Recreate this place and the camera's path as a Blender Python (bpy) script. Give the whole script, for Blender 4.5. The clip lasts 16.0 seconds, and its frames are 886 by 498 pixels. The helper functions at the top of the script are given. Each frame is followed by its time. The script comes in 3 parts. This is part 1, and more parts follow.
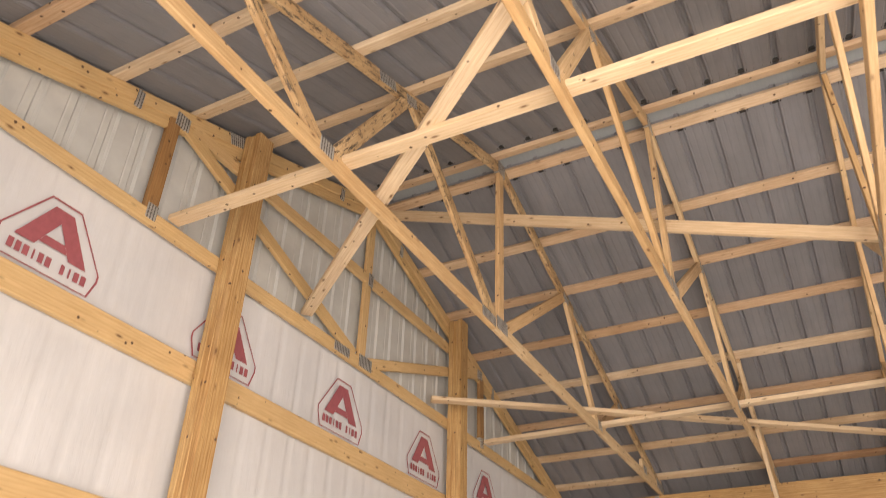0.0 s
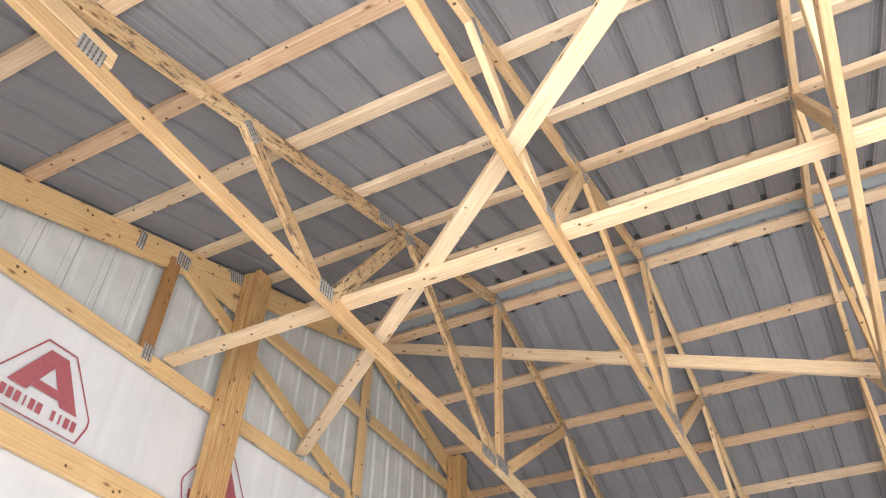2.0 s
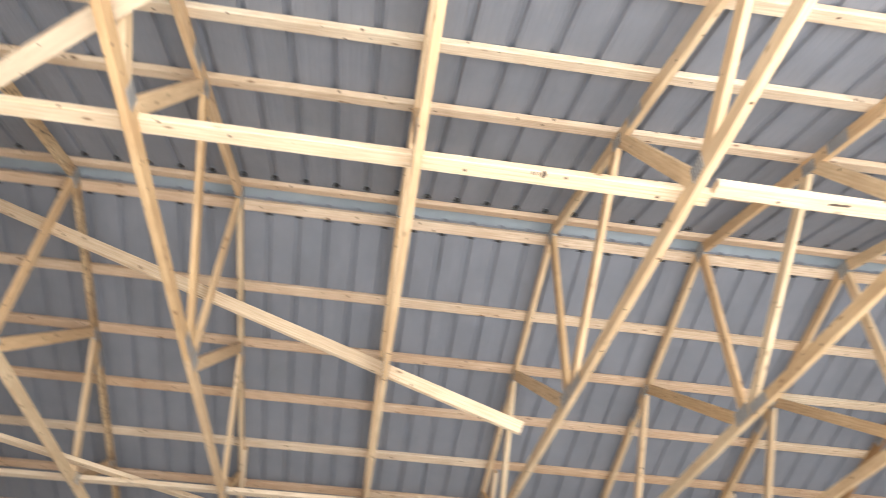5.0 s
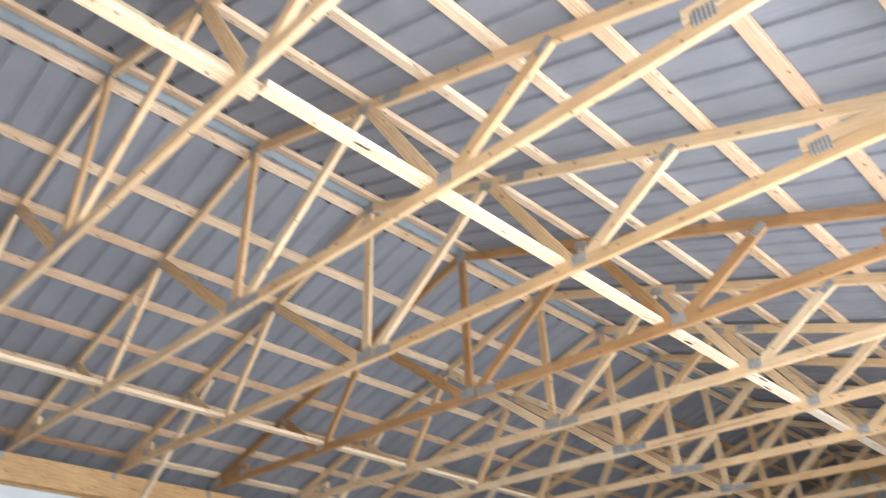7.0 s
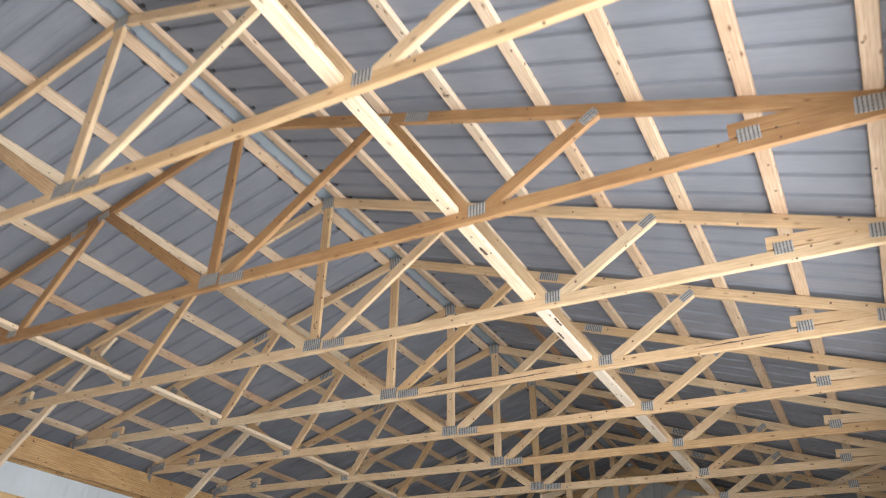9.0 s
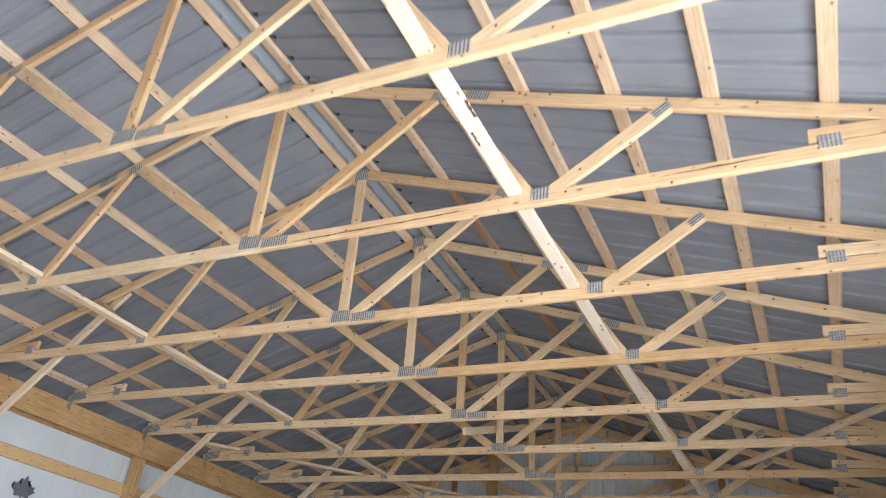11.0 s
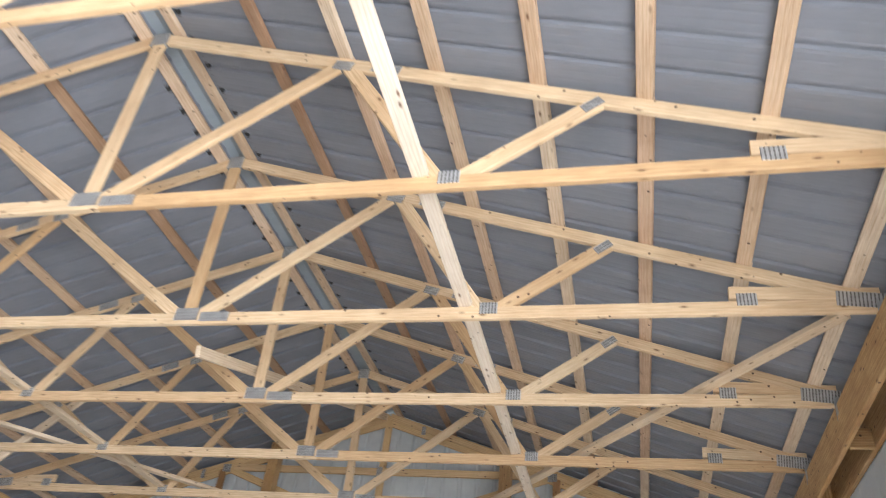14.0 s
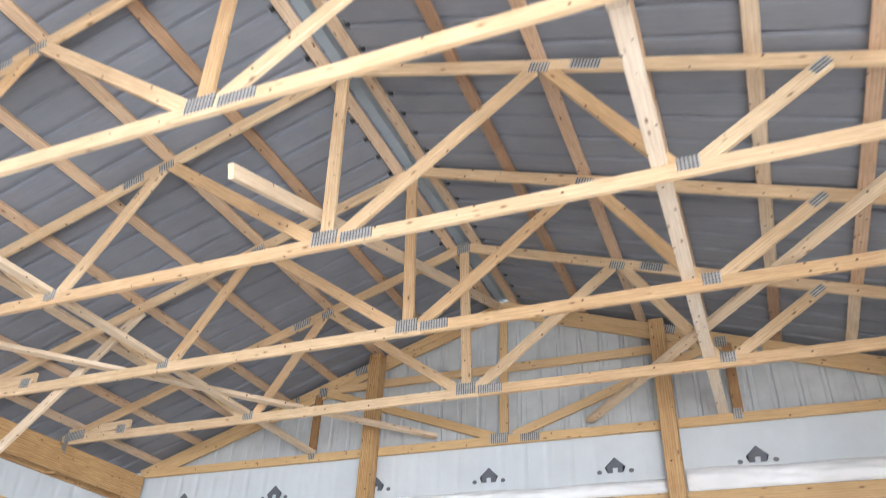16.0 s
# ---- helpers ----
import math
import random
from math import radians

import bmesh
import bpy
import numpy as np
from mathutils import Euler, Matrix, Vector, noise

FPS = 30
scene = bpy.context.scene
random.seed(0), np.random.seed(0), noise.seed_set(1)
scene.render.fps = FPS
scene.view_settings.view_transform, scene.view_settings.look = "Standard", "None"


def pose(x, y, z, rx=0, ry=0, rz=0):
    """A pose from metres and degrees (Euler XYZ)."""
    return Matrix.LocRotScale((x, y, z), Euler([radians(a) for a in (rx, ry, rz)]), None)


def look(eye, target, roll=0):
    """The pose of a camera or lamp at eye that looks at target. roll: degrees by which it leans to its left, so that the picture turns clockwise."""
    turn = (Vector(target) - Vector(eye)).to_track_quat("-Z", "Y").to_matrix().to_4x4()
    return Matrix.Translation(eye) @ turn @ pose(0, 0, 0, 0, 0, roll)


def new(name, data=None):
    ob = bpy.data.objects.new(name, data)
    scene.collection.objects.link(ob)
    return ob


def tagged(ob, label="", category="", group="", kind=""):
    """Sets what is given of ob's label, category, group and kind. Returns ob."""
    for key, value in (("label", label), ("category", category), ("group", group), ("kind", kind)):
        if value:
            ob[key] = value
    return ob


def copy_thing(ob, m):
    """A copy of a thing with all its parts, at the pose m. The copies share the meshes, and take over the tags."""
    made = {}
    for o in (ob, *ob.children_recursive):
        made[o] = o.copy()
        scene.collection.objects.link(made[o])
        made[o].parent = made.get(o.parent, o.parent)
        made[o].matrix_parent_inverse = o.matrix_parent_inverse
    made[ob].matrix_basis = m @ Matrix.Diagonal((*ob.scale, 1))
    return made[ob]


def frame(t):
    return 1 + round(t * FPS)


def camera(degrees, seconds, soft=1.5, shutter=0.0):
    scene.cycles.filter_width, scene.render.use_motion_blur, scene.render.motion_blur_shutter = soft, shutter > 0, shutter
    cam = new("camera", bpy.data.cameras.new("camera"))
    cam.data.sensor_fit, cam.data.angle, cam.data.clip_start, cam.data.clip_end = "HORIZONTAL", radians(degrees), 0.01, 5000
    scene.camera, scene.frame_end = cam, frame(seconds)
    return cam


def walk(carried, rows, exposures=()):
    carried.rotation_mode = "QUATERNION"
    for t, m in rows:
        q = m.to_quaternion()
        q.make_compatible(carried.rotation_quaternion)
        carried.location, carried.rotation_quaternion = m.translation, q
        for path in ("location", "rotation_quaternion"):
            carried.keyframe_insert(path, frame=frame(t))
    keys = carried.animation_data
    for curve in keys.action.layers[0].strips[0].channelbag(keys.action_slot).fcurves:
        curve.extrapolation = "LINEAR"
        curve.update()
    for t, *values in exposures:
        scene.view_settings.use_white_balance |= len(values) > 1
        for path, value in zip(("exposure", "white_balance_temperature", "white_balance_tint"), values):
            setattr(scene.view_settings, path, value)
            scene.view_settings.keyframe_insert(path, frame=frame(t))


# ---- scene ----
cam = camera(61.1, 16.0, soft=0.8, shutter=0.5)
PATH = [
    (0, (4.433, 3.137, 1.662), (2.962, 2.332, 2.752), 1.6),
    (0.5, (4.438, 3.168, 1.678), (3.008, 2.403, 2.849), 1.2),
    (1, (4.458, 3.177, 1.691), (3.069, 2.428, 2.919), 0.9),
    (1.5, (4.481, 3.164, 1.721), (3.148, 2.419, 3.013), 1.0),
    (2, (4.495, 3.153, 1.742), (3.194, 2.444, 3.086), 1.2),
    (2.5, (4.48, 3.171, 1.747), (3.179, 2.525, 3.121), 1.3),
    (3, (4.421, 3.206, 1.757), (3.09, 2.653, 3.143), 1.2),
    (3.2, (4.405, 3.209, 1.759), (3.054, 2.705, 3.144), 1.0),
    (5.3, (4.36, 3.529, 1.718), (2.821, 3.918, 2.934), 1.4),
    (5.5, (4.409, 3.52, 1.715), (2.89, 4.067, 2.896), 0.4),
    (6, (4.452, 3.489, 1.683), (3.032, 4.313, 2.825), 1.0),
    (6.5, (4.478, 3.56, 1.676), (3.148, 4.558, 2.787), 0.1),
    (7, (4.495, 3.767, 1.645), (3.292, 4.97, 2.696), -0.3),
    (7.5, (4.442, 4.018, 1.6), (3.323, 5.393, 2.525), 0.2),
    (8, (4.215, 4.364, 1.582), (3.212, 5.78, 2.575), 2.8),
    (8.5, (4.077, 4.745, 1.587), (3.202, 6.211, 2.629), 3.1),
    (9, (3.878, 5.235, 1.592), (3.022, 6.715, 2.63), 2.9),
    (9.5, (3.707, 5.679, 1.539), (2.899, 7.223, 2.52), 5.5),
    (9.7, (3.683, 5.886, 1.543), (2.956, 7.492, 2.487), 5.9),
    (11.8, (3.238, 8.362, 1.537), (2.345, 9.82, 2.575), 8.8),
    (12, (3.215, 8.533, 1.522), (2.314, 9.988, 2.558), 9.6),
    (12.5, (3.214, 9.09, 1.501), (2.395, 10.611, 2.509), 10.3),
    (13, (3.15, 9.624, 1.471), (2.372, 11.194, 2.437), 10.7),
    (13.5, (3.105, 10.115, 1.488), (2.531, 11.718, 2.537), 10.0),
    (14, (3.027, 10.662, 1.557), (2.569, 12.206, 2.743), 7.7),
    (14.5, (2.905, 11.195, 1.572), (2.546, 12.799, 2.712), 6.2),
    (15, (2.758, 11.751, 1.579), (2.296, 13.325, 2.723), 4.4),
    (15.5, (2.505, 12.209, 1.561), (1.879, 13.729, 2.701), 2.9),
    (16, (2.247, 12.645, 1.579), (1.577, 14.177, 2.676), 2.7),
]
EXPOSURES = [(0, 0.78, 8450, 20), (1.5, 0.98, 8200, 19), (2, 1.01, 6900, 13), (3, 1.1, 6620, 11), (5.5, 1.13, 6350, 10), (7, 1.02, 6120, 10), (9, 0.94, 6220, 10), (9.5, 1.0, 6180, 10), (12.5, 1.72, 6000, 10), (14, 2.15, 5950, 10), (16, 2.72, 6000, 11)]
walk(cam, [(t, look(eye, target, roll)) for t, eye, target, roll in PATH], EXPOSURES)

# ---- world and light ----
world = bpy.data.worlds.new("sky")
scene.world = world
world.use_nodes = True
wn = world.node_tree.nodes
sky = wn.new("ShaderNodeTexSky")
sky.sky_type = "NISHITA"
sky.sun_disc = False
sky.sun_elevation = radians(46)
sky.sun_rotation = radians(48)
wn["Background"].inputs["Strength"].default_value = 0.15
world.node_tree.links.new(sky.outputs[0], wn["Background"].inputs["Color"])
sun = new("sun", bpy.data.lights.new("sun", "SUN"))
sun.data.energy, sun.data.angle, sun.data.color = 5.0, radians(0.6), (1.0, 0.94, 0.85)
sun.matrix_world = look((24, 24, 28), (4, 6, 0))


def area_lamp(name, eye, target, size_x, size_y, watts, colour):
    lamp = new(name, bpy.data.lights.new(name, "AREA"))
    lamp.data.shape, lamp.data.size, lamp.data.size_y = "RECTANGLE", size_x, size_y
    lamp.data.energy, lamp.data.color = watts, colour
    lamp.matrix_world = look(eye, target)
    return lamp


# sky light in the wide side door
area_lamp("side_door_daylight", (4.75, 6.5, 1.8), (0, 6.5, 2.0), 9.4, 3.4, 360, (0.95, 0.97, 1.0))

# ---- sizes ----
S = 1.2192          # truss spacing
N = 16              # bays
LEN = N * S
ZB = 4.082          # middle of the bottom chords
HALF = 4.49
APEX = 5.59         # middle of the top chords at the ridge
PITCH = 1 / 3
TH = 0.038
D4, D6, D12 = 0.089, 0.140, 0.286


def ztop(x):
    return APEX - PITCH * abs(x)


# ---- materials ----
def material(name):
    m = bpy.data.materials.new(name)
    m.use_nodes = True
    n = m.node_tree.nodes
    return m, n, m.node_tree.links.new, n["Principled BSDF"]


def ramp(n, stops):
    r = n.new("ShaderNodeValToRGB")
    e = r.color_ramp.elements
    e[0].position, e[0].color = stops[0][0], (*stops[0][1], 1)
    e[1].position, e[1].color = stops[-1][0], (*stops[-1][1], 1)
    for p, c in stops[1:-1]:
        k = e.new(p)
        k.color = (*c, 1)
    return r


def mix(n, link, kind, fac, a, b):
    m = n.new("ShaderNodeMix")
    m.data_type, m.blend_type = "RGBA", kind
    for sock, v in ((m.inputs[0], fac), (m.inputs[6], a), (m.inputs[7], b)):
        if isinstance(v, (int, float)):
            sock.default_value = v
        elif isinstance(v, tuple):
            sock.default_value = (*v, 1)
        else:
            link(v, sock)
    return m.outputs[2]


def noise_node(n, link, vec, scale, detail=4, rough=0.6):
    t = n.new("ShaderNodeTexNoise")
    t.inputs["Scale"].default_value, t.inputs["Detail"].default_value = scale, detail
    t.inputs["Roughness"].default_value = rough
    link(vec, t.inputs["Vector"])
    return t


def board_coords(n, link, stretch):
    """Object coordinates, shifted for each board, drawn out along it."""
    tc, info = n.new("ShaderNodeTexCoord"), n.new("ShaderNodeObjectInfo")
    mul = n.new("ShaderNodeMath")
    mul.operation = "MULTIPLY"
    mul.inputs[1].default_value = 57.0
    link(info.outputs["Random"], mul.inputs[0])
    add = n.new("ShaderNodeVectorMath")
    link(tc.outputs["Object"], add.inputs[0])
    link(mul.outputs[0], add.inputs[1])
    mp = n.new("ShaderNodeMapping")
    mp.inputs["Scale"].default_value = stretch
    link(add.outputs[0], mp.inputs["Vector"])
    return add.outputs[0], mp.outputs[0], info


def wood(name, tones, dark=0.5, stains=0.25, rough=0.62, rings=0.3):
    m, n, link, p = material(name)
    plain, long, info = board_coords(n, link, (0.9, 14, 14))
    tone = ramp(n, [(i / (len(tones) - 1), c) for i, c in enumerate(tones)])
    link(info.outputs["Random"], tone.inputs[0])
    grain = noise_node(n, link, long, 6.0, 6, 0.65)
    g = ramp(n, [(0.33, (0.58, 0.47, 0.36)), (0.62, (1.0, 1.0, 1.0))])
    link(grain.outputs["Fac"], g.inputs[0])
    c = mix(n, link, "MULTIPLY", dark, tone.outputs[0], g.outputs[0])
    # growth rings cut lengthwise
    mp = n.new("ShaderNodeMapping")
    mp.inputs["Scale"].default_value = (0.35, 6, 6)
    link(plain, mp.inputs["Vector"])
    wave = n.new("ShaderNodeTexWave")
    wave.bands_direction = "Y"
    wave.inputs["Scale"].default_value, wave.inputs["Distortion"].default_value = 2.4, 7.0
    wave.inputs["Detail"].default_value = 3
    link(mp.outputs[0], wave.inputs["Vector"])
    w = ramp(n, [(0.0, (0.80, 0.66, 0.50)), (0.45, (1, 1, 1))])
    link(wave.outputs["Fac"], w.inputs[0])
    c = mix(n, link, "MULTIPLY", rings, c, w.outputs[0])
    # knots
    mk = n.new("ShaderNodeMapping")
    mk.inputs["Scale"].default_value = (1.0, 2.6, 2.6)
    link(plain, mk.inputs["Vector"])
    vor = n.new("ShaderNodeTexVoronoi")
    vor.inputs["Scale"].default_value = 5.2
    link(mk.outputs[0], vor.inputs["Vector"])
    k = ramp(n, [(0.06, (1, 1, 1)), (0.085, (0.55, 0.55, 0.55)), (0.17, (0.0, 0.0, 0.0))])
    link(vor.outputs["Distance"], k.inputs[0])
    kf = n.new("ShaderNodeMath")
    kf.operation = "MULTIPLY"
    kf.inputs[1].default_value = 0.9
    link(k.outputs[0], kf.inputs[0])
    c = mix(n, link, "MIX", kf.outputs[0], c, (0.16, 0.075, 0.03))
    # pin knots and nail heads
    v2 = n.new("ShaderNodeTexVoronoi")
    v2.inputs["Scale"].default_value = 11.0
    link(plain, v2.inputs["Vector"])
    k2 = ramp(n, [(0.07, (1, 1, 1)), (0.12, (0, 0, 0))])
    link(v2.outputs["Distance"], k2.inputs[0])
    c = mix(n, link, "MIX", k2.outputs[0], c, (0.10, 0.055, 0.03))
    # handling stains
    st = noise_node(n, link, plain, 2.3, 3, 0.6)
    s = ramp(n, [(0.42, (0.60, 0.50, 0.42)), (0.60, (1, 1, 1))])
    link(st.outputs["Fac"], s.inputs[0])
    c = mix(n, link, "MULTIPLY", stains, c, s.outputs[0])
    link(c, p.inputs["Base Color"])
    p.inputs["Roughness"].default_value = rough
    b = n.new("ShaderNodeBump")
    b.inputs["Strength"].default_value, b.inputs["Distance"].default_value = 0.25, 0.004
    link(grain.outputs["Fac"], b.inputs["Height"])
    link(b.outputs[0], p.inputs["Normal"])
    return m


PINE = wood("spruce lumber", [(0.62, 0.42, 0.22), (0.72, 0.53, 0.32), (0.76, 0.59, 0.38), (0.70, 0.49, 0.28), (0.78, 0.63, 0.42)])
PURLIN = wood("purlin lumber", [(0.62, 0.44, 0.29), (0.72, 0.56, 0.39), (0.78, 0.65, 0.48), (0.66, 0.47, 0.32), (0.79, 0.67, 0.51)], 0.5, 0.3)
BRACE = wood("pale brace lumber", [(0.73, 0.58, 0.40), (0.78, 0.65, 0.48)], 0.45, 0.15)
PALE = wood("very pale brace lumber", [(0.80, 0.69, 0.55), (0.82, 0.72, 0.59)], 0.35, 0.1)
TREATED = wood("treated timber", [(0.56, 0.37, 0.17), (0.63, 0.43, 0.21), (0.59, 0.39, 0.19)], 0.75, 0.3, 0.6, 0.7)
GIRT = wood("yellow pine lumber", [(0.65, 0.45, 0.22), (0.71, 0.51, 0.28)], 0.35, 0.15)
STAINED = wood("weathered mouldy lumber", [(0.62, 0.45, 0.26), (0.68, 0.51, 0.31)], 0.6, 0.5)


BROWN = wood("brown toned spruce", [(0.38, 0.215, 0.09), (0.46, 0.275, 0.125), (0.42, 0.245, 0.11)], 0.6, 0.4)
RUSSET = wood("russet purlin lumber", [(0.42, 0.27, 0.17), (0.48, 0.32, 0.20)], 0.5, 0.4)


def metal_sheet(name, colour, rough, metallic, blotch=0.25):
    m, n, link, p = material(name)
    tc = n.new("ShaderNodeTexCoord")
    a = noise_node(n, link, tc.outputs["Object"], 1.3, 4)
    r = ramp(n, [(0.3, tuple(v * (1 - blotch) for v in colour)), (0.7, colour)])
    link(a.outputs["Fac"], r.inputs[0])
    mp = n.new("ShaderNodeMapping")
    mp.inputs["Scale"].default_value = (2, 60, 2)
    link(tc.outputs["Object"], mp.inputs["Vector"])
    f = noise_node(n, link, mp.outputs[0], 3.0, 3)
    s = ramp(n, [(0.3, (0.82, 0.82, 0.84)), (0.6, (1, 1, 1))])
    link(f.outputs["Fac"], s.inputs[0])
    c = mix(n, link, "MULTIPLY", 0.6, r.outputs[0], s.outputs[0])
    link(c, p.inputs["Base Color"])
    p.inputs["Roughness"].default_value, p.inputs["Metallic"].default_value = rough, metallic
    b = n.new("ShaderNodeBump")
    b.inputs["Strength"].default_value, b.inputs["Distance"].default_value = 0.12, 0.01
    link(a.outputs["Fac"], b.inputs["Height"])
    link(b.outputs[0], p.inputs["Normal"])
    return m


ROOF = metal_sheet("grey painted roof steel", (0.245, 0.255, 0.285), 0.58, 0.0)
SIDING = metal_sheet("white painted siding steel", (0.60, 0.63, 0.63), 0.4, 0.0, 0.12)
CAP = metal_sheet("blue grey ridge flashing", (0.36, 0.41, 0.44), 0.45, 0.0)
GALV = metal_sheet("galvanised steel", (0.46, 0.46, 0.45), 0.4, 0.7, 0.35)


def speckle(m):
    """Black mould in long streaks and scattered flecks."""
    n, link = m.node_tree.nodes, m.node_tree.links.new
    p = n["Principled BSDF"]
    c = p.inputs["Base Color"].links[0].from_socket
    plain, long, info = board_coords(n, link, (5.0, 26, 26))
    for vec, scale, lo, hi, most in ((long, 1.6, 0.55, 0.63, 0.95), (plain, 30.0, 0.57, 0.66, 0.75)):
        t = noise_node(n, link, vec, scale, 4, 0.7)
        r = ramp(n, [(lo, (0, 0, 0)), (hi, (most, most, most))])
        link(t.outputs["Fac"], r.inputs[0])
        c = mix(n, link, "MIX", r.outputs[0], c, (0.075, 0.055, 0.04))
    link(c, p.inputs["Base Color"])


speckle(STAINED)


def flat_material(name, colour, rough=0.6, vary=0.15, scale=8.0):
    m, n, link, p = material(name)
    tc = n.new("ShaderNodeTexCoord")
    a = noise_node(n, link, tc.outputs["Object"], scale, 5)
    r = ramp(n, [(0.3, tuple(v * (1 - vary) for v in colour)), (0.7, colour)])
    link(a.outputs["Fac"], r.inputs[0])
    link(r.outputs[0], p.inputs["Base Color"])
    p.inputs["Roughness"].default_value = rough
    b = n.new("ShaderNodeBump")
    b.inputs["Strength"].default_value, b.inputs["Distance"].default_value = 0.15, 0.005
    link(a.outputs["Fac"], b.inputs["Height"])
    link(b.outputs[0], p.inputs["Normal"])
    return m


def toothed_material():
    """Galvanised plate with rows of punched slots."""
    m, n, link, p = material("punched truss plate")
    tc, sep = n.new("ShaderNodeTexCoord"), n.new("ShaderNodeSeparateXYZ")
    link(tc.outputs["Object"], sep.inputs[0])

    def band(sock, period, share):
        a, b, c = n.new("ShaderNodeMath"), n.new("ShaderNodeMath"), n.new("ShaderNodeMath")
        a.operation, b.operation, c.operation = "MULTIPLY", "FRACT", "LESS_THAN"
        a.inputs[1].default_value, c.inputs[1].default_value = 1 / period, share
        link(sock, a.inputs[0])
        link(a.outputs[0], b.inputs[0])
        link(b.outputs[0], c.inputs[0])
        return c.outputs[0]

    both = n.new("ShaderNodeMath")
    both.operation = "MULTIPLY"
    link(band(sep.outputs["X"], 0.0205, 0.42), both.inputs[0])
    link(band(sep.outputs["Z"], 0.0254, 0.86), both.inputs[1])
    tone = noise_node(n, link, tc.outputs["Object"], 25.0, 4)
    r = ramp(n, [(0.3, (0.36, 0.36, 0.35)), (0.7, (0.56, 0.56, 0.55))])
    link(tone.outputs["Fac"], r.inputs[0])
    link(mix(n, link, "MIX", both.outputs[0], r.outputs[0], (0.17, 0.165, 0.155)), p.inputs["Base Color"])
    p.inputs["Metallic"].default_value, p.inputs["Roughness"].default_value = 0.45, 0.42
    bump = n.new("ShaderNodeBump")
    bump.invert = True
    bump.inputs["Strength"].default_value, bump.inputs["Distance"].default_value = 0.5, 0.002
    link(both.outputs[0], bump.inputs["Height"])
    link(bump.outputs[0], p.inputs["Normal"])
    return m


TOOTHED = toothed_material()
CONCRETE = flat_material("concrete slab", (0.50, 0.485, 0.46), 0.8, 0.25, 3.0)
GROUND = flat_material("gravel ground", (0.34, 0.31, 0.26), 0.95, 0.4, 5.0)
FOAM = flat_material("dark closure foam", (0.035, 0.034, 0.033), 0.9)
RED_INK = flat_material("faded red print", (0.40, 0.115, 0.14), 0.5, 0.2, 30)
GREY_INK = flat_material("dark grey print", (0.14, 0.15, 0.175), 0.5, 0.2, 30)
PENCIL = flat_material("grade stamp ink", (0.10, 0.07, 0.05), 0.7)


def wrap_material(name, colour):
    m, n, link, p = material(name)
    tc = n.new("ShaderNodeTexCoord")
    a = noise_node(n, link, tc.outputs["Object"], 2.2, 6, 0.6)
    r = ramp(n, [(0.3, tuple(v * 0.88 for v in colour)), (0.7, colour)])
    link(a.outputs["Fac"], r.inputs[0])
    link(r.outputs[0], p.inputs["Base Color"])
    p.inputs["Roughness"].default_value = 0.35
    mp = n.new("ShaderNodeMapping")
    mp.inputs["Scale"].default_value = (3.0, 3.0, 0.5)
    link(tc.outputs["Object"], mp.inputs["Vector"])
    w = noise_node(n, link, mp.outputs[0], 4.0, 4, 0.55)
    b = n.new("ShaderNodeBump")
    b.inputs["Strength"].default_value, b.inputs["Distance"].default_value = 0.28, 0.02
    link(w.outputs["Fac"], b.inputs["Height"])
    link(b.outputs[0], p.inputs["Normal"])
    return m


WRAP = wrap_material("white house wrap", (0.66, 0.69, 0.735))
WRAP_BLUE = wrap_material("cool white house wrap", (0.64, 0.69, 0.72))
FILM = wrap_material("loose plastic film", (0.90, 0.92, 0.93))


# ---- mesh helpers ----
def mesh_of(bm, name, mat):
    me = bpy.data.meshes.new(name)
    bm.to_mesh(me)
    bm.free()
    me.materials.append(mat)
    return me


def part(name, bm, mat, parent=None, label=""):
    ob = new(name, mesh_of(bm, name, mat))
    if parent:
        ob.parent = parent
    if label:
        ob["label"] = label
    return ob


def add_box(bm, lo, hi):
    v = [bm.verts.new((x, y, z)) for x in (lo[0], hi[0]) for y in (lo[1], hi[1]) for z in (lo[2], hi[2])]
    for f in ((0, 1, 3, 2), (4, 6, 7, 5), (0, 4, 5, 1), (2, 3, 7, 6), (0, 2, 6, 4), (1, 5, 7, 3)):
        bm.faces.new([v[i] for i in f])


BOARDS = {}


